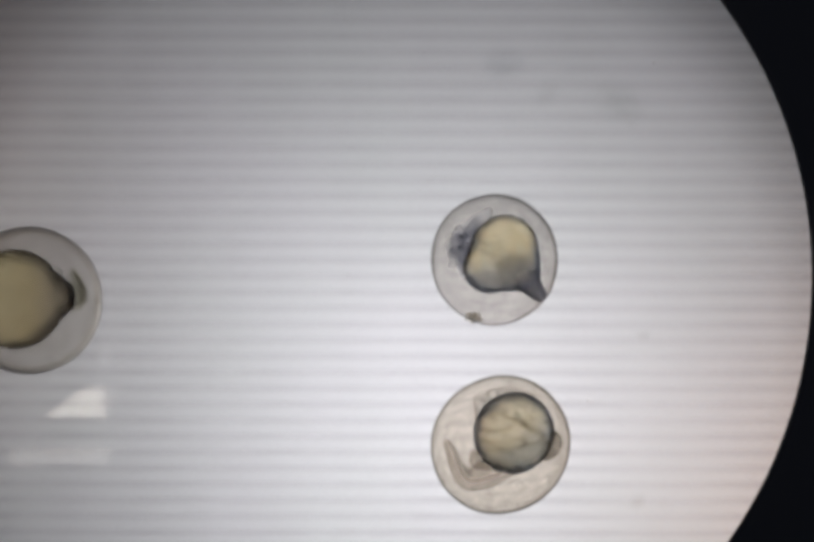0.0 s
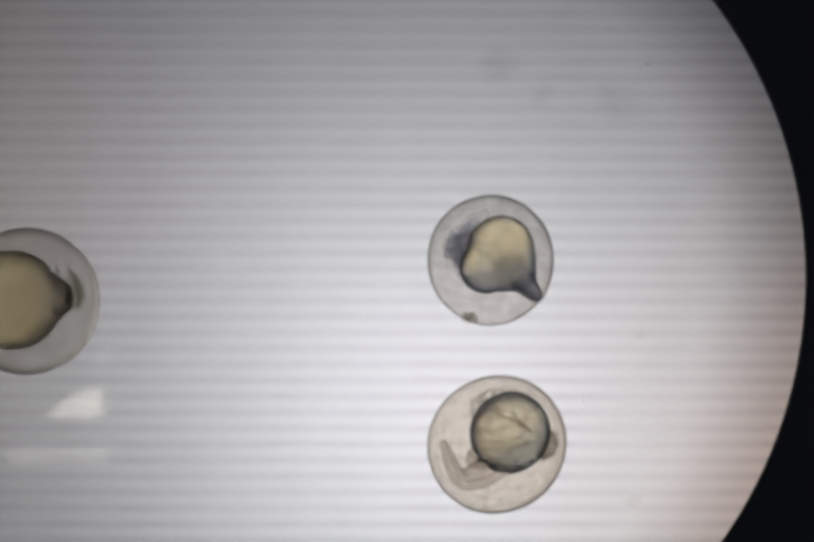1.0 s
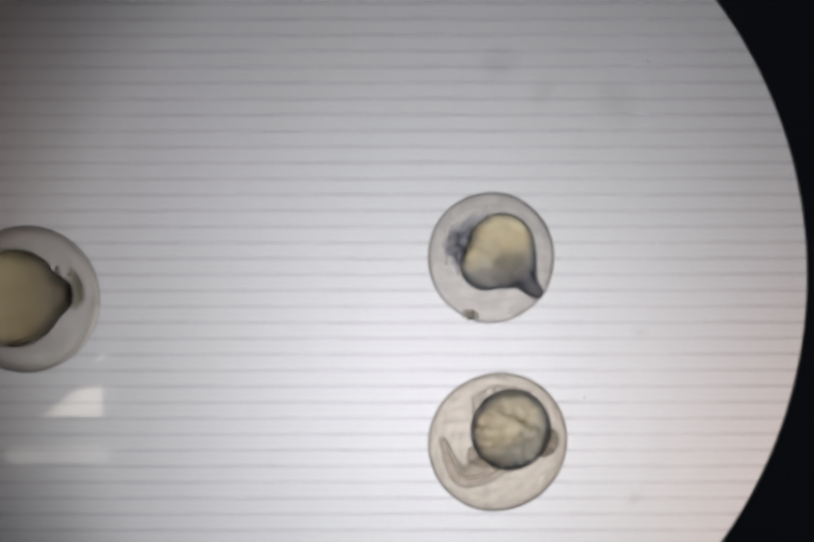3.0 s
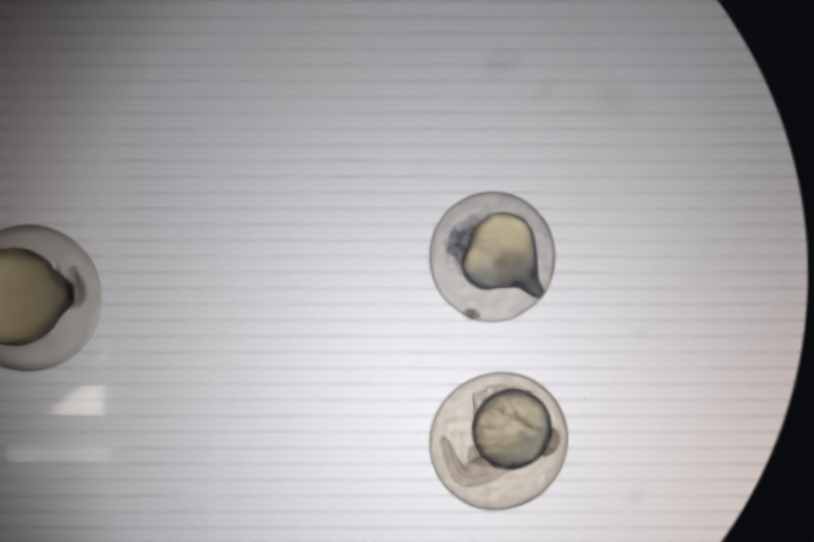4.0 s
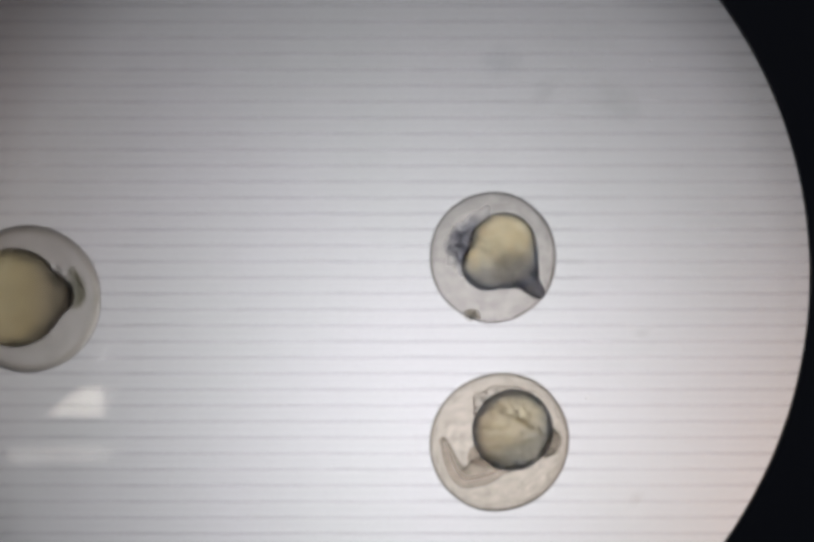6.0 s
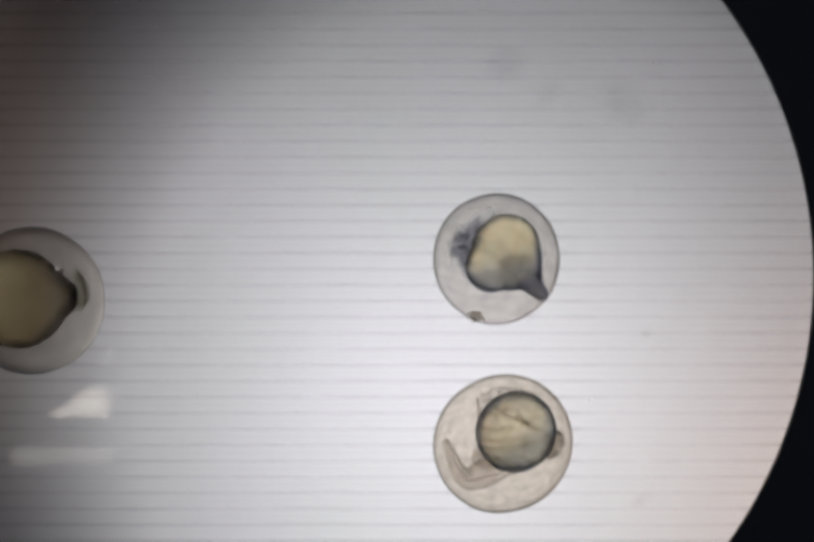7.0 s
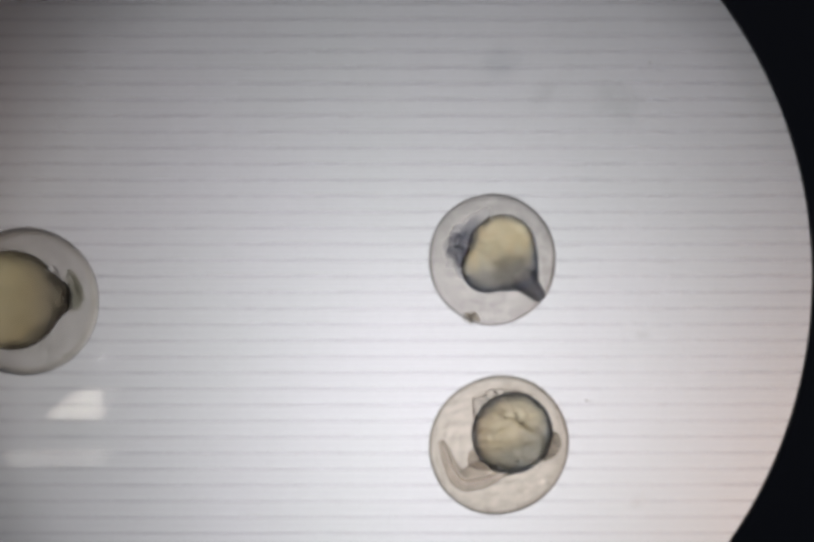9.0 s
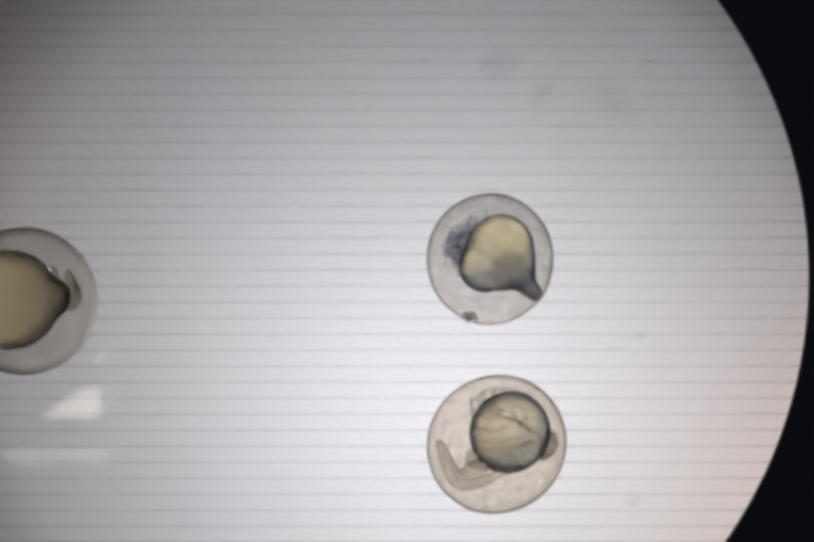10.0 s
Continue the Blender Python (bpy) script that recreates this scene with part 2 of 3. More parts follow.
def worm(points, sides=20, rings=48):
    """A tapered round body along a smooth line through (x, y, z, radius) in U, with rounded ends."""
    pts = np.array(points, float)
    t = np.linspace(0, len(pts) - 1, rings)
    ext = np.vstack([2 * pts[0] - pts[1], pts, 2 * pts[-1] - pts[-2]])
    line = []
    for s in t:
        i = min(int(s), len(pts) - 2)
        f = s - i
        a, b, c, d = ext[i], ext[i + 1], ext[i + 2], ext[i + 3]
        line.append(0.5 * (2 * b + (c - a) * f + (2 * a - 5 * b + 4 * c - d) * f * f + (3 * b - a - 3 * c + d) * f ** 3))
    line = np.array(line)
    head, tip = line[0], line[-1]
    dir0, dir1 = line[0, :3] - line[1, :3], line[-1, :3] - line[-2, :3]
    dir0, dir1 = dir0 / np.linalg.norm(dir0), dir1 / np.linalg.norm(dir1)
    caps0, caps1 = [], []
    for a in (80, 60, 40, 20):
        s, c = math.sin(radians(a)), math.cos(radians(a))
        caps0.append(np.append(head[:3] + dir0 * head[3] * s, head[3] * c))
        caps1.append(np.append(tip[:3] + dir1 * tip[3] * s, tip[3] * c))
    line = np.vstack([caps0, line, caps1[::-1]])
    bm = bmesh.new()
    loops = []
    for i, p in enumerate(line):
        a, b = line[max(i - 1, 0), :3], line[min(i + 1, len(line) - 1), :3]
        d = Vector(b - a).normalized()
        side = d.cross(Vector((0, 0, 1))).normalized()
        up = side.cross(d)
        loops.append([bm.verts.new((Vector(p[:3]) + float(p[3]) * (math.cos(2 * math.pi * j / sides) * side + math.sin(2 * math.pi * j / sides) * up)) * U)
                      for j in range(sides)])
    for p, q in zip(loops, loops[1:]):
        for j in range(sides):
            bm.faces.new((p[j], p[(j + 1) % sides], q[(j + 1) % sides], q[j]))
    bm.faces.new(loops[0][::-1])
    bm.faces.new(loops[-1])
    bmesh.ops.recalc_face_normals(bm, faces=bm.faces)
    return bm


def plate(corners, z0, z1):
    """A flat solid over a polygon of (x, y) in mm."""
    bm = bmesh.new()
    lo = [bm.verts.new((x * MM, y * MM, z0 * MM)) for x, y in corners]
    hi = [bm.verts.new((x * MM, y * MM, z1 * MM)) for x, y in corners]
    k = len(corners)
    bm.faces.new(lo[::-1])
    bm.faces.new(hi)
    for i in range(k):
        bm.faces.new((lo[i], lo[(i + 1) % k], hi[(i + 1) % k], hi[i]))
    bmesh.ops.recalc_face_normals(bm, faces=bm.faces)
    return bm


# ---- the microscope: base, stage, barrel ----
def microscope_base():
    base = tagged(new("microscope_base"), "grey enamelled microscope base with a black stage plate and lit opal glass", "microscope base", kind="structure")
    part("housing", turned([(38, -32), (38, -1.7), (36.5, -1.2), (16, -1.2), (16, -2.5), (33, -2.5), (33, -29), (0.0001, -29), (0.0001, -32)]), M_STEEL, base, smooth=False)
    part("lamp_well", turned([(12.2, -28.9), (14, -28.9), (14, -10.2), (12.2, -10.2)]), M_BLACK, base, "black lamp well", smooth=False)
    opal = bmesh.new()
    bmesh.ops.create_circle(opal, cap_ends=True, segments=96, radius=4.8 * MM)
    part("opal_plate", opal, M_OPAL, base, "milky opal glass plate glowing white", smooth=False, m=pose(0, 0, OPAL_Z * MM))
    # Unseen reflector, added so the dark yolk rims pick up bluish light.
    part("rim_reflector", turned([(4.7, -12.05), (4.7, -11.95), (4.8, -11.85), (12.2, -11.8), (12.2, -12.3), (4.8, -12.3)]), M_ENAMEL, base, "unseen white reflector ring added round the opal glass", smooth=False)
    return base


def vignette_ring():
    """Unseen ring added over the lamp: its soft shadow on the opal plate makes the vignette."""
    vignette = tagged(new("vignette_ring"), "unseen black ring under the opal glass, added for the vignette", "diaphragm")
    part("mask_ring", turned([(VIGNETTE_R, -0.03), (VIGNETTE_R + 0.1, -0.06), (9.0, -0.06), (9.0, 0.06), (VIGNETTE_R + 0.1, 0.06), (VIGNETTE_R, 0.03)], 128), M_BLACK, vignette, smooth=False)
    vignette.matrix_world = pose(0, 0, VIGNETTE_Z * MM)
    return vignette


def microscope_barrel():
    """The tube above the dish; its stop is the round edge of the view."""
    barrel = tagged(new("microscope_barrel"), "black microscope barrel with a round field stop over the dish", "microscope", kind="structure")
    part("tube", turned([(15, 50), (15, 72), (16.5, 72), (16.5, 50)]), M_BLACK, barrel, smooth=False)
    x, y, r = STOP
    part("field_stop", turned([(r, 50.0), (r + 0.01, 50.01), (17.2, 50.35), (17.2, 49.9), (r + 0.02, 49.97)], 256), M_STOP, barrel,
         "thin blue-black field stop with a round opening", smooth=False, m=pose(x, y, 0))
    return barrel


STOP = (-56.4 * U, -4.4 * U, 443.4 * U / MM)
VIGNETTE_R, VIGNETTE_Z = 2.0, OPAL_Z - 2.4
microscope_base()
vignette = vignette_ring()
microscope_barrel()


def reflection_patches():
    """Glowing patches added on the underside of the barrel; the water mirrors them as pale reflections."""
    lamp = tagged(new("reflection_source"), "added glowing patches under the barrel, mirrored as pale reflections", "lamp")
    white = glowing("glow_white", (1.0, 0.87, 0.76), 14.5)
    faint = glowing("glow_faint", (1.0, 0.88, 0.80), 6.0)
    part("reflection_wedge", plate([(-4.22, -1.69), (-3.80, -1.36), (-3.55, -1.35), (-3.53, -1.702)], 49.45, 49.7), white, lamp, "added bright slanted patch for a reflection", False)
    part("reflection_strip", plate([(-4.644, -2.062), (-3.467, -2.05), (-3.467, -2.23), (-4.644, -2.242)], 49.45, 49.7), faint, lamp, "added dim strip for a reflection", False)
    part("reflection_slit", plate([(-3.61, -1.08), (-3.535, -1.08), (-3.455, -0.86), (-3.48, -0.86)], 49.45, 49.7), glowing("slit_glow", (1, 0.97, 0.97), 10.0), lamp, "added narrow slit for a reflection", False)
    part("mount", plate([(-4.8, -2.5), (-3.2, -2.5), (-3.2, -0.7), (-4.8, -0.7)], 49.72, 49.9), M_BLACK, lamp, "black mount", False)
    return lamp


reflection_patches()


# ---- camera flicker, built as added level strips that slide slowly under the dish ----
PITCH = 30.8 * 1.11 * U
FLICKER_BAND = bmesh.new()
bmesh.ops.create_grid(FLICKER_BAND, x_segments=120, y_segments=1, size=0.5)
bmesh.ops.scale(FLICKER_BAND, vec=(17.0 * MM, 12.0 * 1.11 * U, 1), verts=FLICKER_BAND.verts)
for v in FLICKER_BAND.verts:
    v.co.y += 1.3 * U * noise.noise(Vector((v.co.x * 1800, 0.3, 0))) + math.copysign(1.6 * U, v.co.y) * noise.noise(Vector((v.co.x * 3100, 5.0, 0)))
FLICKER_BAND = mesh_of("band", FLICKER_BAND, M_FLICKER, False)


flicker_bands = []


# Added frame: its strips darken the view in bands, as flicker does.
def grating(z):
    g = tagged(new("grating"), "added frame of level grey strips standing in for camera flicker", "grating", group="sliding gratings")
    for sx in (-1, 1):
        part("rail", plate([(sx * 8.5 - 0.25, -8.0), (sx * 8.5 + 0.25, -8.0), (sx * 8.5 + 0.25, 8.0), (sx * 8.5 - 0.25, 8.0)], -0.15, 0.15), M_BLACK, g, "unseen black side rail", False)
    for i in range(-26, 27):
        ob = new("band", FLICKER_BAND)
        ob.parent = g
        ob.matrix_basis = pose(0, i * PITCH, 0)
        flicker_bands.append((ob, i * PITCH))
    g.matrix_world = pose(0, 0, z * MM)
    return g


bands_low = grating(-11.2)
bands_high = grating(-10.8)


# ---- dish, water ----
dish = tagged(new("petri_dish"), "clear shallow round petri dish on the stage", "petri dish")
part("floor", turned([(0.0001, -1.0), (17.5, -1.0), (17.5, 0.0), (0.0001, 0.0)]), M_DISH, dish, smooth=False)
part("wall", turned([(17.5, -1.2), (18.5, -1.2), (18.5, 9.0), (17.5, 9.0)]), M_DISH, dish, smooth=False)
sheet = bmesh.new()
bmesh.ops.create_circle(sheet, cap_ends=True, segments=96, radius=17.45 * MM)
water = tagged(new("water", mesh_of("water", sheet, M_WATER, False)), "still clear water surface in the dish", "water", kind="structure")
water.matrix_world = pose(0, 0, 3.0 * MM)


# ---- the eggs ----
def egg(x, y, r, label):
    ob = tagged(new("fish_egg"), label, "fish egg", group="fish eggs in the dish")
    k = 1 - r * U / 0.1
    ob.matrix_world = pose(x * U * k, y * U * k, r * U)
    return ob


def plain_egg():
    """Round yolk with a pointed head and a ragged, folded tail."""
    e = egg(164.2, 24.1, 123, "transparent fish egg with pale yellow yolk and a pointed grey head")
    membrane(shell(121.5, 126.5, 122, 3.2, 0.02, 1.7), M_MEMBRANE, e)
    balls = [(14, 2, 0, 44), (21, 24, 0, 62), (-1, 26, 0, 45), (-10, -13, 0, 50.5), (39, 2, 0, 47), (48, -18, 0, 39), (26, -17, 0, 43),
             (62, -37, 0, 25), (75, -54, 0, 17), (83, -64, 0, 14), (88, -69, 0, 11)]
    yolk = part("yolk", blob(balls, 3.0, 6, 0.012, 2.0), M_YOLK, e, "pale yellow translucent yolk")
    # Nested tinted rings put the soft rim shade into the colour.
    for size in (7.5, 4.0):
        part("rim", outline(balls[:7], 3.0, size, 3.0), M_RIM, yolk, "thin bluish ring, shade put in along the edge")
    part("head", blob([(52, -28, 12, 27), (32, -14, 14, 27), (18, -32, 12, 17), (46, -14, 16, 22), (64, -20, 8, 18), (66, -46, 8, 20), (78, -58, 4, 15), (86, -67, 2, 11)], 4, 5, 0.05, 4.0),
         M_HEAD, e, "grey pointed head lying over the yolk")
    part("snout", blob([(80, -58, 4, 14), (72, -48, 8, 14), (87, -67, 2, 11), (64, -54, 6, 9)], 4, 5, 0.06, 7.0), M_SPINE_DARK, e, "darker bluish snout")
    # Tinted strand added for the dark edge of the head.
    part("head_edge_shade", worm([(81, 24, 2, 1.5), (82, -8, 4, 3), (84, -34, 6, 3), (89, -54, 5, 2.6), (92, -68, 3, 2)], 12, 40), M_RIM, e, "dark strand, shade put in along the head edge")
    core = [(-61, 20, 0, 17), (-68, 31, 4, 14), (-59, 6, -4, 13), (-72, 15, 2, 12), (-64, 44, 4, 11), (-50, 40, 0, 15), (-60, -4, 0, 9), (-44, 58, 4, 11), (-36, 70, 4, 7), (-50, 21, 0, 14)]
    tail = part("tail", blob(core, 4, 5, 0.3, 3.0), M_DARK_TISSUE, e, "ragged dark folded tail")
    part("tail_fold", blob([(x + 3, y - 2, z, r * 0.8) for x, y, z, r in core[:7]], 3, 5, 0.4, 5.0), M_DARK_TISSUE, tail)
    part("tail_core", blob([(-60, 18, 0, 9), (-53, 14, 2, 8), (-68, 14, 0, 6), (-63, 25, 0, 6)], 3, 4, 0.2, 8.0), M_DARK_TISSUE, tail)
    for line in ([(-60, 40, 4, 5), (-52, 54, 6, 4), (-42, 72, 6, 2.5), (-38, 82, 6, 1.5)], [(-66, 34, 2, 5), (-72, 48, 4, 4), (-70, 62, 4, 2)],
                 [(-70, 22, 0, 4), (-82, 20, 0, 3.0), (-86, 10, 0, 2.0)], [(-64, 0, 0, 5), (-66, -14, 0, 4), (-60, -28, 0, 2.2)], [(-56, 36, 8, 4), (-44, 52, 8, 3.4), (-30, 68, 8, 2)]):
        part("tail_shred", worm(line, 10, 20), M_DARK_TISSUE, tail)
    part("mist", blob([(-54, 40, 0, 28), (-32, 66, 0, 20), (-20, 82, 0, 11), (-68, 20, 0, 22), (-68, -4, 0, 15), (-58, -20, 0, 10)], 4, 5, 0.3, 6.0), M_MIST, tail, "thin cloudy mist")
    lump = [(-38, -109, 0, 7), (-47, -106, 4, 5), (-29, -113, -3, 5), (-41, -115, 3, 6), (-34, -105, 2, 4), (-52, -112, 3, 4)]
    debris = part("debris", blob(lump, 2, 5, 0.4, 8.0), M_DEBRIS, e, "brown clump of debris")
    part("grain", blob([(x, y, z, r * 0.65) for x, y, z, r in lump], 2, 4, 0.5, 3.0), M_DEBRIS, debris)


def curled_egg():
    """Wrinkled yolk, round snout and an L-shaped tail."""
    e = egg(178.2, -330.4, 133.5, "transparent fish egg with a wrinkled olive yolk and an L-shaped tail")
    membrane(shell(136.0, 131.0, 133, 3.2, 0.012, 6.2), M_MEMBRANE_B, e, pose(-1.5 * U, -1.5 * U, 0, 0, 0, 45))
    balls = [(23.7, 22.3, 0, 72), (27, 26, 0, 71), (20, 16, 0, 70)]
    yolk = part("yolk", blob(balls, 5, 6), M_YOLK_WRINKLED, e, "wrinkled olive yolk with a dark rim")
    # Rim shade again, as two tinted rings.
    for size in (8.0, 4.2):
        part("rim", outline(balls, 5, size, 7.0), M_RIM, yolk, "thin bluish ring, shade put in along the edge")
    part("head", blob([(102, 1, -6, 14), (97, -10, -7, 14), (103, 11, -6, 9), (91, -18, -6, 9), (98, 18, -6, 7), (84, -24, -6, 6)], 4, 5, 0.05, 3.0), M_SNOUT, e, "rounded grey snout")
    part("body", blob([(30, -27, 22, 27), (-2, -35, 20, 20), (58, -16, 20, 25), (80, -4, 16, 15)], 3, 5, 0.03, 1.0), M_BODY, e, "grey body across the yolk")
    tail = part("tail", worm([(26, -50, 0, 8), (0, -48, -4, 20), (-34, -58, -6, 27), (-66, -68, -6, 21), (-87, -50, -6, 15), (-100, -18, -6, 11), (-108, 0, -6, 8)]), M_TISSUE, e, "grey translucent bent tail")
    part("spine", worm([(-4, -56, -2, 3), (-32, -66, -4, 4), (-64, -70, -5, 4), (-84, -50, -5, 3), (-97, -18, -5, 2.4), (-104, -2, -5, 1.6)], 12), M_SPINE, tail, "faint spine")
    part("tail_bud", blob([(-44, -23, -4, 15), (-34, -31, -4, 15), (-22, -38, -4, 13), (-50, -34, -6, 10)], 4, 5, 0.06, 2.0), M_TISSUE, e)
    part("bud_bubble", blob([(-43, -22, 9, 8), (-36, -25, 9, 6)], 2, 4, 0.1, 4.0), M_BUBBLE, e, "clear bubble")
    for line in ([(-20, 68, 36, 0.8), (-4, 60, 46, 1.2), (8, 52, 50, 1.0), (22, 49, 52, 0.7)],
                 [(-8, 76, 30, 0.7), (2, 66, 42, 1.1), (12, 62, 50, 0.8)],
                 [(-26, 58, 34, 0.7), (-14, 50, 44, 1.0), (-6, 48, 48, 0.7)],
                 [(22, 66, 50, 0.8), (30, 58, 54, 1.2), (36, 50, 54, 0.8)],
                 [(30, 46, 54, 0.8), (46, 36, 52, 1.3), (64, 22, 40, 0.9)],
                 [(44, 64, 40, 0.7), (54, 54, 44, 1.0), (60, 46, 44, 0.7)],
                 [(-30, 74, 26, 0.8), (-18, 80, 28, 1.2), (-8, 88, 22, 0.8)],
                 [(-2, 86, 26, 0.7), (14, 90, 26, 1.2), (30, 88, 28, 0.8)],
                 [(-40, 50, 24, 0.8), (-34, 62, 26, 1.1), (-28, 68, 28, 0.7)],
                 [(68, 34, 34, 0.7), (76, 22, 32, 1.2), (82, 8, 30, 0.8)],
                 [(-36, -6, 26, 0.7), (-18, -10, 38, 1.0), (6, -6, 46, 0.7)]):
        part("crease", worm([(x, y, z, r * 1.3) for x, y, z, r in line], 10, 24), M_CREASE, e, "dark fold in the yolk")
    for line in ([(8, 52, 46, 3), (34, 42, 48, 5), (58, 26, 42, 6), (76, 12, 30, 4)],
                 [(-38, 8, 30, 3), (-6, 4, 50, 5), (24, 8, 54, 5), (50, 16, 48, 3)],
                 [(-30, -12, 32, 3), (0, -8, 46, 6), (32, -2, 52, 6), (66, 4, 40, 4)],
                 [(-34, 28, 34, 3), (-8, 26, 52, 4), (20, 30, 56, 3)]):
        part("fold", worm(line, 12, 30), M_BAND, e, "soft fold in the yolk")
    for bx, by, br in ((-40, 77, 9), (-18, 95, 9), (-2, 100, 7), (-31, 87, 8), (15, 100, 5), (31, 100, 5), (46, 97, 4), (60, 92, 4), (-43, 62, 6), (-28, 84, 5), (-8, 95, 5)):
        part("bubble", blob([(bx, by, 6, br), (bx + br * 0.8, by - br * 0.3, 4, br * 0.8), (bx - br * 0.3, by - br, 2, br * 0.7)], 1, 4, 0.18, bx), M_BUBBLE, e, "clear bubble")
    for line in ([(-49, 48, 4, 1.2), (-50, 70, 6, 1.4), (-50, 89, 6, 1.4), (-36, 93, 6, 1.2), (-26, 92, 6, 1.0)],
                 [(-32, 92, 8, 0.9), (-19, 104, 6, 1.1), (-4, 106, 6, 1.2), (10, 103, 6, 0.9)],
                 [(8, 103, 6, 0.8), (24, 105, 6, 1.2), (44, 101, 6, 1.0), (62, 93, 4, 0.8)]):
        part("torn_skin", worm(line, 10, 24), M_CREASE, e, "crumpled thread of clear skin")
    rnd = random.Random(8)
    for i in range(26):  # oil droplets on top of the yolk
        a, d = rnd.uniform(0, 6.28), 30 * rnd.random() ** 0.6
        ox, oy = 12 + 1.3 * d * math.cos(a), 26 - 0.6 * d * math.cos(a) + 0.55 * d * math.sin(a)
        part("droplet", blob([(23 + ox * 0.8, 22 + oy, math.sqrt(74 ** 2 - 0.64 * ox ** 2 - oy ** 2), rnd.uniform(1.1, 2.6))], 1, 2, 0.2, i * 1.7), M_DROPLET if i % 3 else M_CREASE, yolk)
    for i in range(34):
        a, d = rnd.uniform(4.2, 6.9), rnd.uniform(84, 120)
        part("granule", blob([(d * math.cos(a), d * math.sin(a), -math.sqrt(max(127 ** 2 - d * d, 0)), rnd.uniform(0.9, 2.3))], 1, 2, 0.3, i * 2.1), M_GRAIN, e)
    return tail


def large_egg():
    """Larger egg with a broad yolk and a blunt dark head."""
    e = egg(-732.2, -55.9, 141.5, "large transparent fish egg with yellow yolk and blunt dark head")
    membrane(shell(141.5, 141.5, 141.5, 4.0, 0.012, 9.4), M_MEMBRANE_C, e)
    # Tinted ring that stands in for the membrane's dark rim.
    part("edge", worm([(134 * math.cos(a * math.pi / 24), 134 * math.sin(a * math.pi / 24), 0, 6.5) for a in range(49)], 12, 194), M_MEMBRANE_SHADE, e, "tinted ring, shade put in along the membrane edge")
    balls = [(-28, 2, 0, 92.5), (-24, 2, 0, 91), (28, 5, 0, 48), (48, 8, 0, 36), (63, 17, 0, 19), (63, -4, 0, 20)]
    yolk = part("yolk", blob(balls, 4, 6, 0.01, 2.0), M_YOLK_BROAD, e, "broad yellow translucent yolk")
    # Three tinted rings build up the wide dark rim as shade.
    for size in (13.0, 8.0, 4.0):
        part("rim", outline(balls, 4, size, 5.0), M_EDGE, yolk, "dark ring, shade put in along the yolk edge")
    part("head", blob([(68, 8, 2, 22), (70, 18, 2, 17), (70, -5, 2, 17), (58, 34, 2, 10), (60, -14, 2, 12)], 4, 5, 0.08, 6.0), M_BLUNT, e, "blunt dark head")
    cap = part("snout", blob([(97, 10, 0, 14), (98, 22, 0, 12), (96, -2, 0, 12), (92, 34, 0, 11), (88, 46, 0, 8), (85, 56, 0, 5), (90, -10, 0, 8)], 4, 5, 0.06, 2.0), M_CAP, e, "thin olive grey cap")
    part("cap_fold", worm([(90, 50, 0, 2.5), (99, 30, 0, 5), (102, 10, 0, 6), (97, -5, 0, 4)], 14), M_CAP, cap)
    part("bubble", blob([(54, 60, 20, 7), (61, 55, 20, 5)], 1, 3), M_BUBBLE, e, "clear bubble")


plain_egg()
curled_tail = curled_egg()
large_egg()


# ---- dust ----
def dust(x, y, r, seed):
    k = 1 - r * U / 0.1
    ob = tagged(new("dust_speck", mesh_of("dust_speck", blob([(0, 0, 0, r), (r * 0.7, r * 0.4, 0, r * 0.6)], 1, 3, 0.4, seed), M_DUST)), "tiny dark dust speck on the dish floor", "dust", group="dust specks")
    ob.matrix_world = pose(x * U * k, y * U * k, r * U * 0.9)


dust(345.2, -246.5, 2.6, 1.0)
dust(467.5, 403.0, 2.3, 2.0)


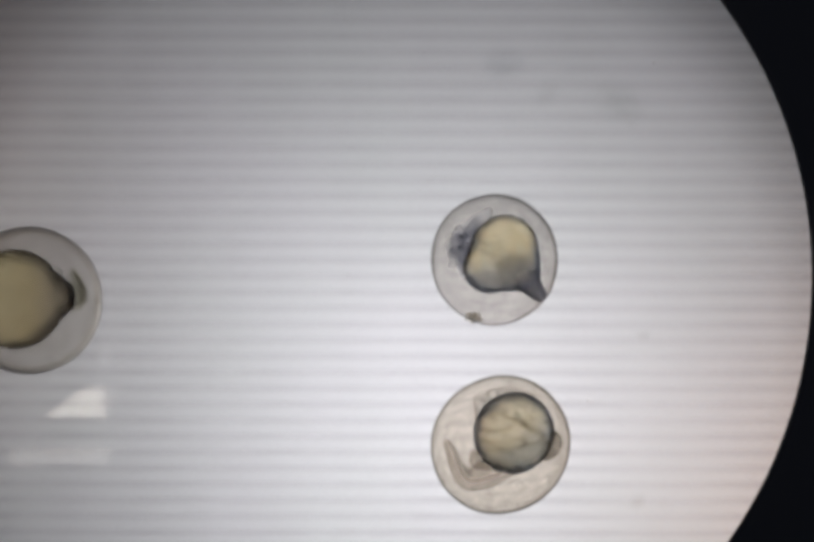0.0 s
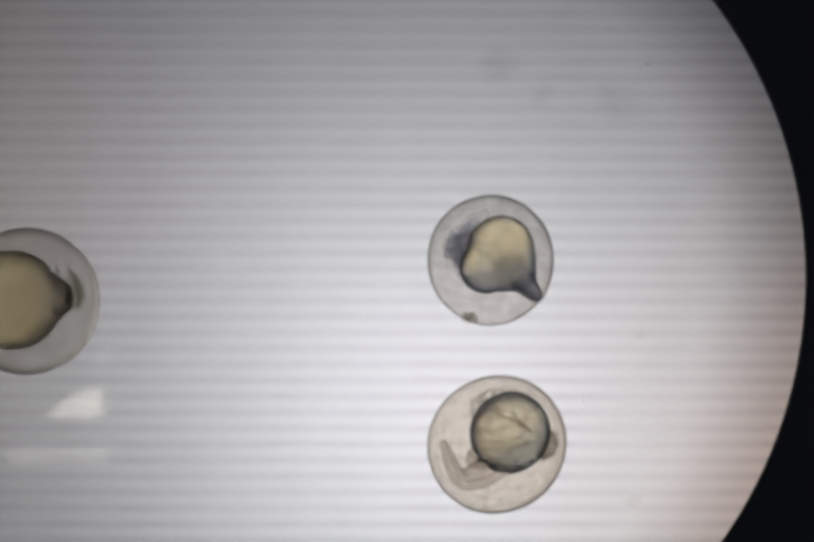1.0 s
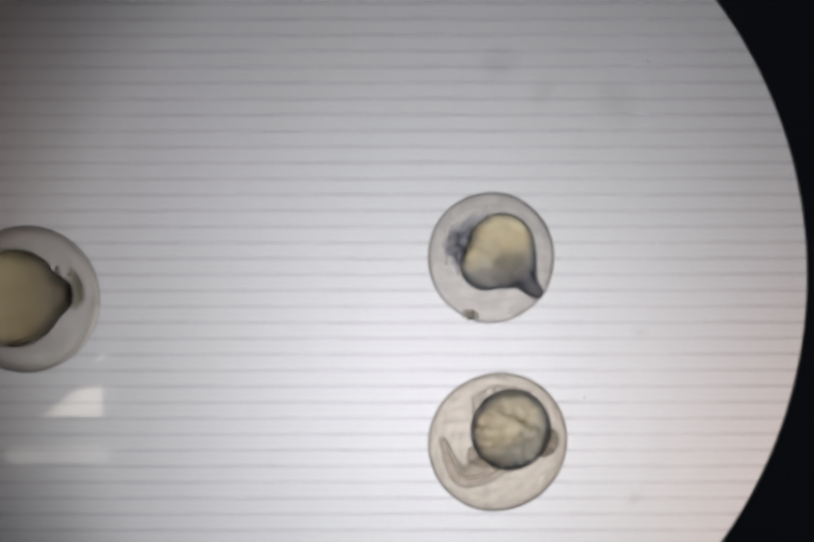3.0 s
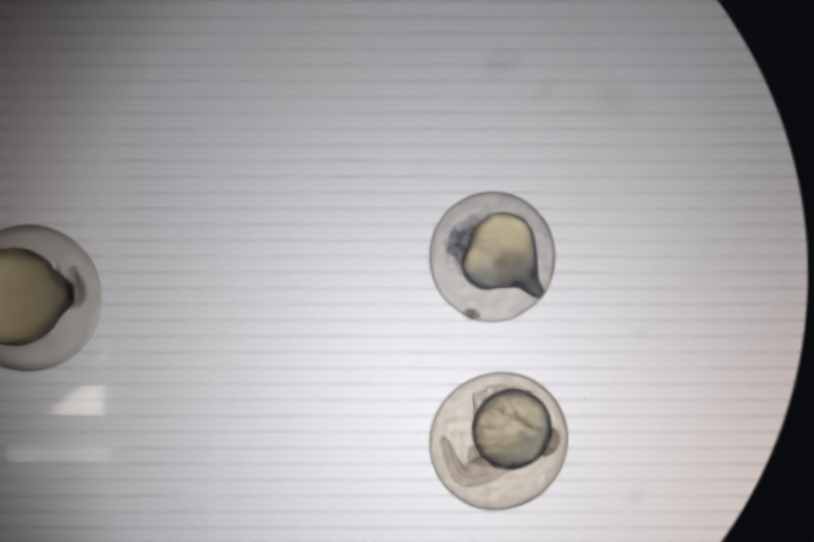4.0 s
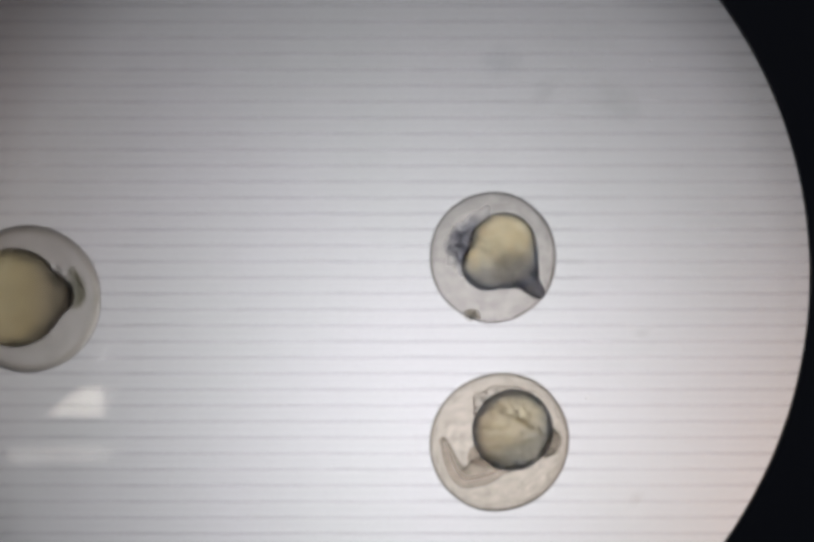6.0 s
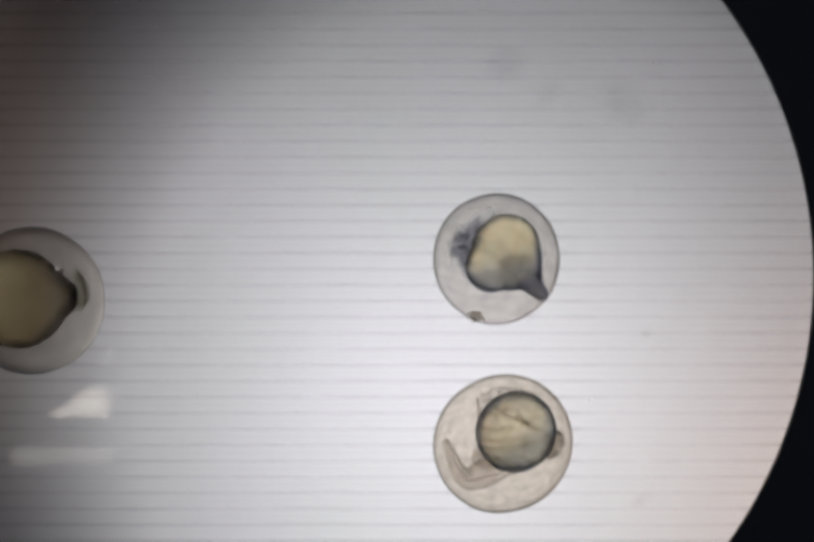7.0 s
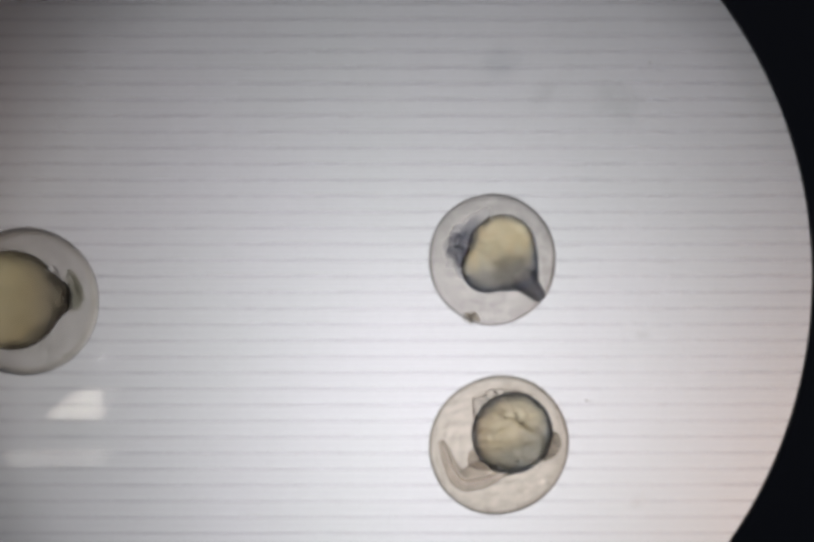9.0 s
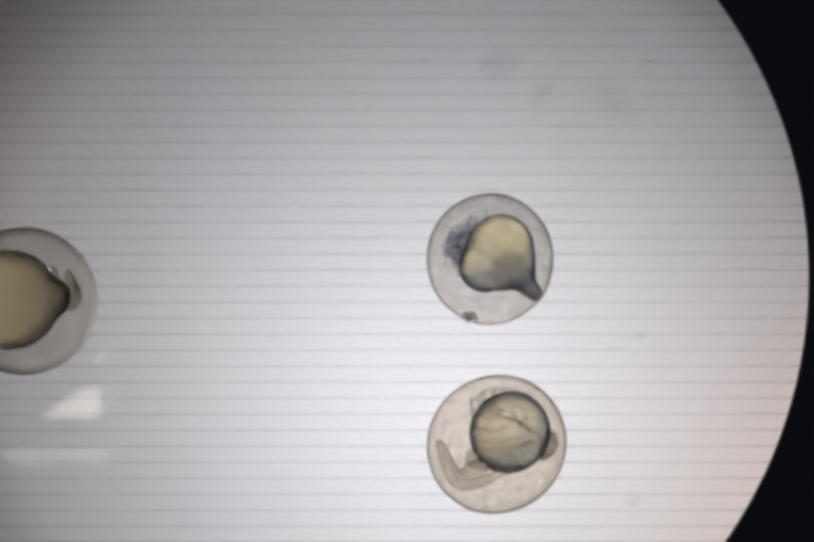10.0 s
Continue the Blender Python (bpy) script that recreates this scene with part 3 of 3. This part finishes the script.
# ---- faint smears, placed on the underside of the dish ----
def smear(x, y, r, dark, squash, turn):
    m, n, l = material("smear")
    co, mp, gr, wob = (n.new("ShaderNode" + k) for k in ("TexCoord", "Mapping", "TexGradient", "TexNoise"))
    gr.gradient_type = "SPHERICAL"
    mp.inputs["Scale"].default_value = (1 / (r * U), 1 / (r * U), 1)
    wob.inputs["Scale"].default_value = 9000.0
    mul = n.new("ShaderNodeMath")
    mul.operation = "MULTIPLY"
    ramp = n.new("ShaderNodeValToRGB")
    ramp.color_ramp.interpolation = "EASE"
    ramp.color_ramp.elements[0].color, ramp.color_ramp.elements[1].color = (1, 1, 1, 1), (*dark, 1)
    ramp.color_ramp.elements[1].position = 0.5
    t, out = n.new("ShaderNodeBsdfTransparent"), n.new("ShaderNodeOutputMaterial")
    l.new(co.outputs["Object"], mp.inputs[0])
    l.new(mp.outputs[0], gr.inputs[0])
    l.new(co.outputs["Object"], wob.inputs["Vector"])
    l.new(gr.outputs["Fac"], mul.inputs[0])
    l.new(wob.outputs["Fac"], mul.inputs[1])
    l.new(mul.outputs[0], ramp.inputs[0])
    l.new(ramp.outputs[0], t.inputs[0])
    l.new(t.outputs[0], out.inputs[0])
    bm = bmesh.new()
    bmesh.ops.create_circle(bm, cap_ends=True, segments=32, radius=r * U)
    ob = tagged(new("smear", mesh_of("smear", bm, m, False)), "faint grey smear placed under the dish", "smear", group="smears under the dish")
    ob.matrix_world = pose(x * U * 1.01, y * U * 1.01, -1.02 * MM, 0, 0, turn) @ Matrix.Diagonal((1, squash, 1, 1))


# The first three stand in for dust on the lens.
smear(180, 400, 60, (0.89, 0.90, 0.905), 0.8, 20)
smear(405, 325, 75, (0.90, 0.91, 0.90), 0.8, -30)
smear(265, 345, 45, (0.92, 0.92, 0.92), 0.7, 60)
smear(452, -120, 22, (0.90, 0.90, 0.90), 0.6, 10)
smear(440, -440, 26, (0.90, 0.89, 0.88), 0.7, 40)


# ---- what moves ----
def motions():
    slide = [(0.0, -0.612), (0.5, -0.6044), (1.0, -0.54), (1.5, -0.5679), (2.0, -0.5355), (2.5, -0.5269), (2.7, -0.5003), (3.8, -0.4557), (4.0, -0.4603), (4.5, -0.4113), (5.0, -0.3729), (5.5, -0.3462), (5.7, -0.3567), (6.8, -0.2961), (7.0, -0.2644), (7.5, -0.282), (8.0, -0.1921), (8.5, -0.1872), (9.0, -0.1807), (9.5, -0.1504), (10.0, -0.1287)]
    for ob, z, apart in ((bands_low, -11.2, -1), (bands_high, -10.8, 1)):
        rows = []
        for t, y in slide:
            spread = 3.0 if t < 1.8 else 0.5
            rows.append((t, pose(0, y * MM + apart * spread * 1.11 * U, z * MM)))
        walk(ob, rows)
    for ob, y in flicker_bands:  # the flat strips turn edge-on, which narrows the flicker bands
        walk(ob, [(t, pose(0, y, 0, a)) for t, a in ((0.0, 0), (1.5, 0), (1.8, 55), (10.0, 55))])
    # The added ring sways, so the vignette wanders over the view.
    sway = [(0.0, 0.16, -0.19), (0.5, 0.04, -0.12), (1.0, -0.06, 0.0), (1.3, -0.2, 0.21), (1.5, -0.34, 0.41), (1.6, -0.37, 0.43), (1.8, -0.27, 0.25),
            (2.0, -0.02, -0.02), (2.5, 0.48, -0.1), (3.8, 0.55, -0.14), (4.0, 0.55, -0.14), (4.5, -0.14, 0.07), (5.0, 0.32, -0.22), (5.5, 0.2, -0.19), (6.8, 0.64, -0.32),
            (7.0, 0.79, -0.40), (7.2, 0.35, -0.1), (7.5, -0.1, 0.0), (8.0, 0.28, -0.22), (8.5, 0.62, -0.36), (9.0, 0.34, -0.22), (9.5, 0.3, -0.18), (10.0, 0.3, -0.18)]
    walk(vignette, [(t, pose((-0.14 + x) * MM, (-0.775 + y) * MM, VIGNETTE_Z * MM)) for t, x, y in sway])
    drift = [(0.0, 5.0), (0.5, 4.6), (1.0, 2.7), (1.5, 2.0), (2.5, 1.0), (4.5, 0.2), (5.5, -0.8), (7.5, -2.4), (8.5, -1.8), (10.0, -3.0)]
    walk(curled_tail, [(t, pose(x * U, 0, 0)) for t, x in drift])


motions()
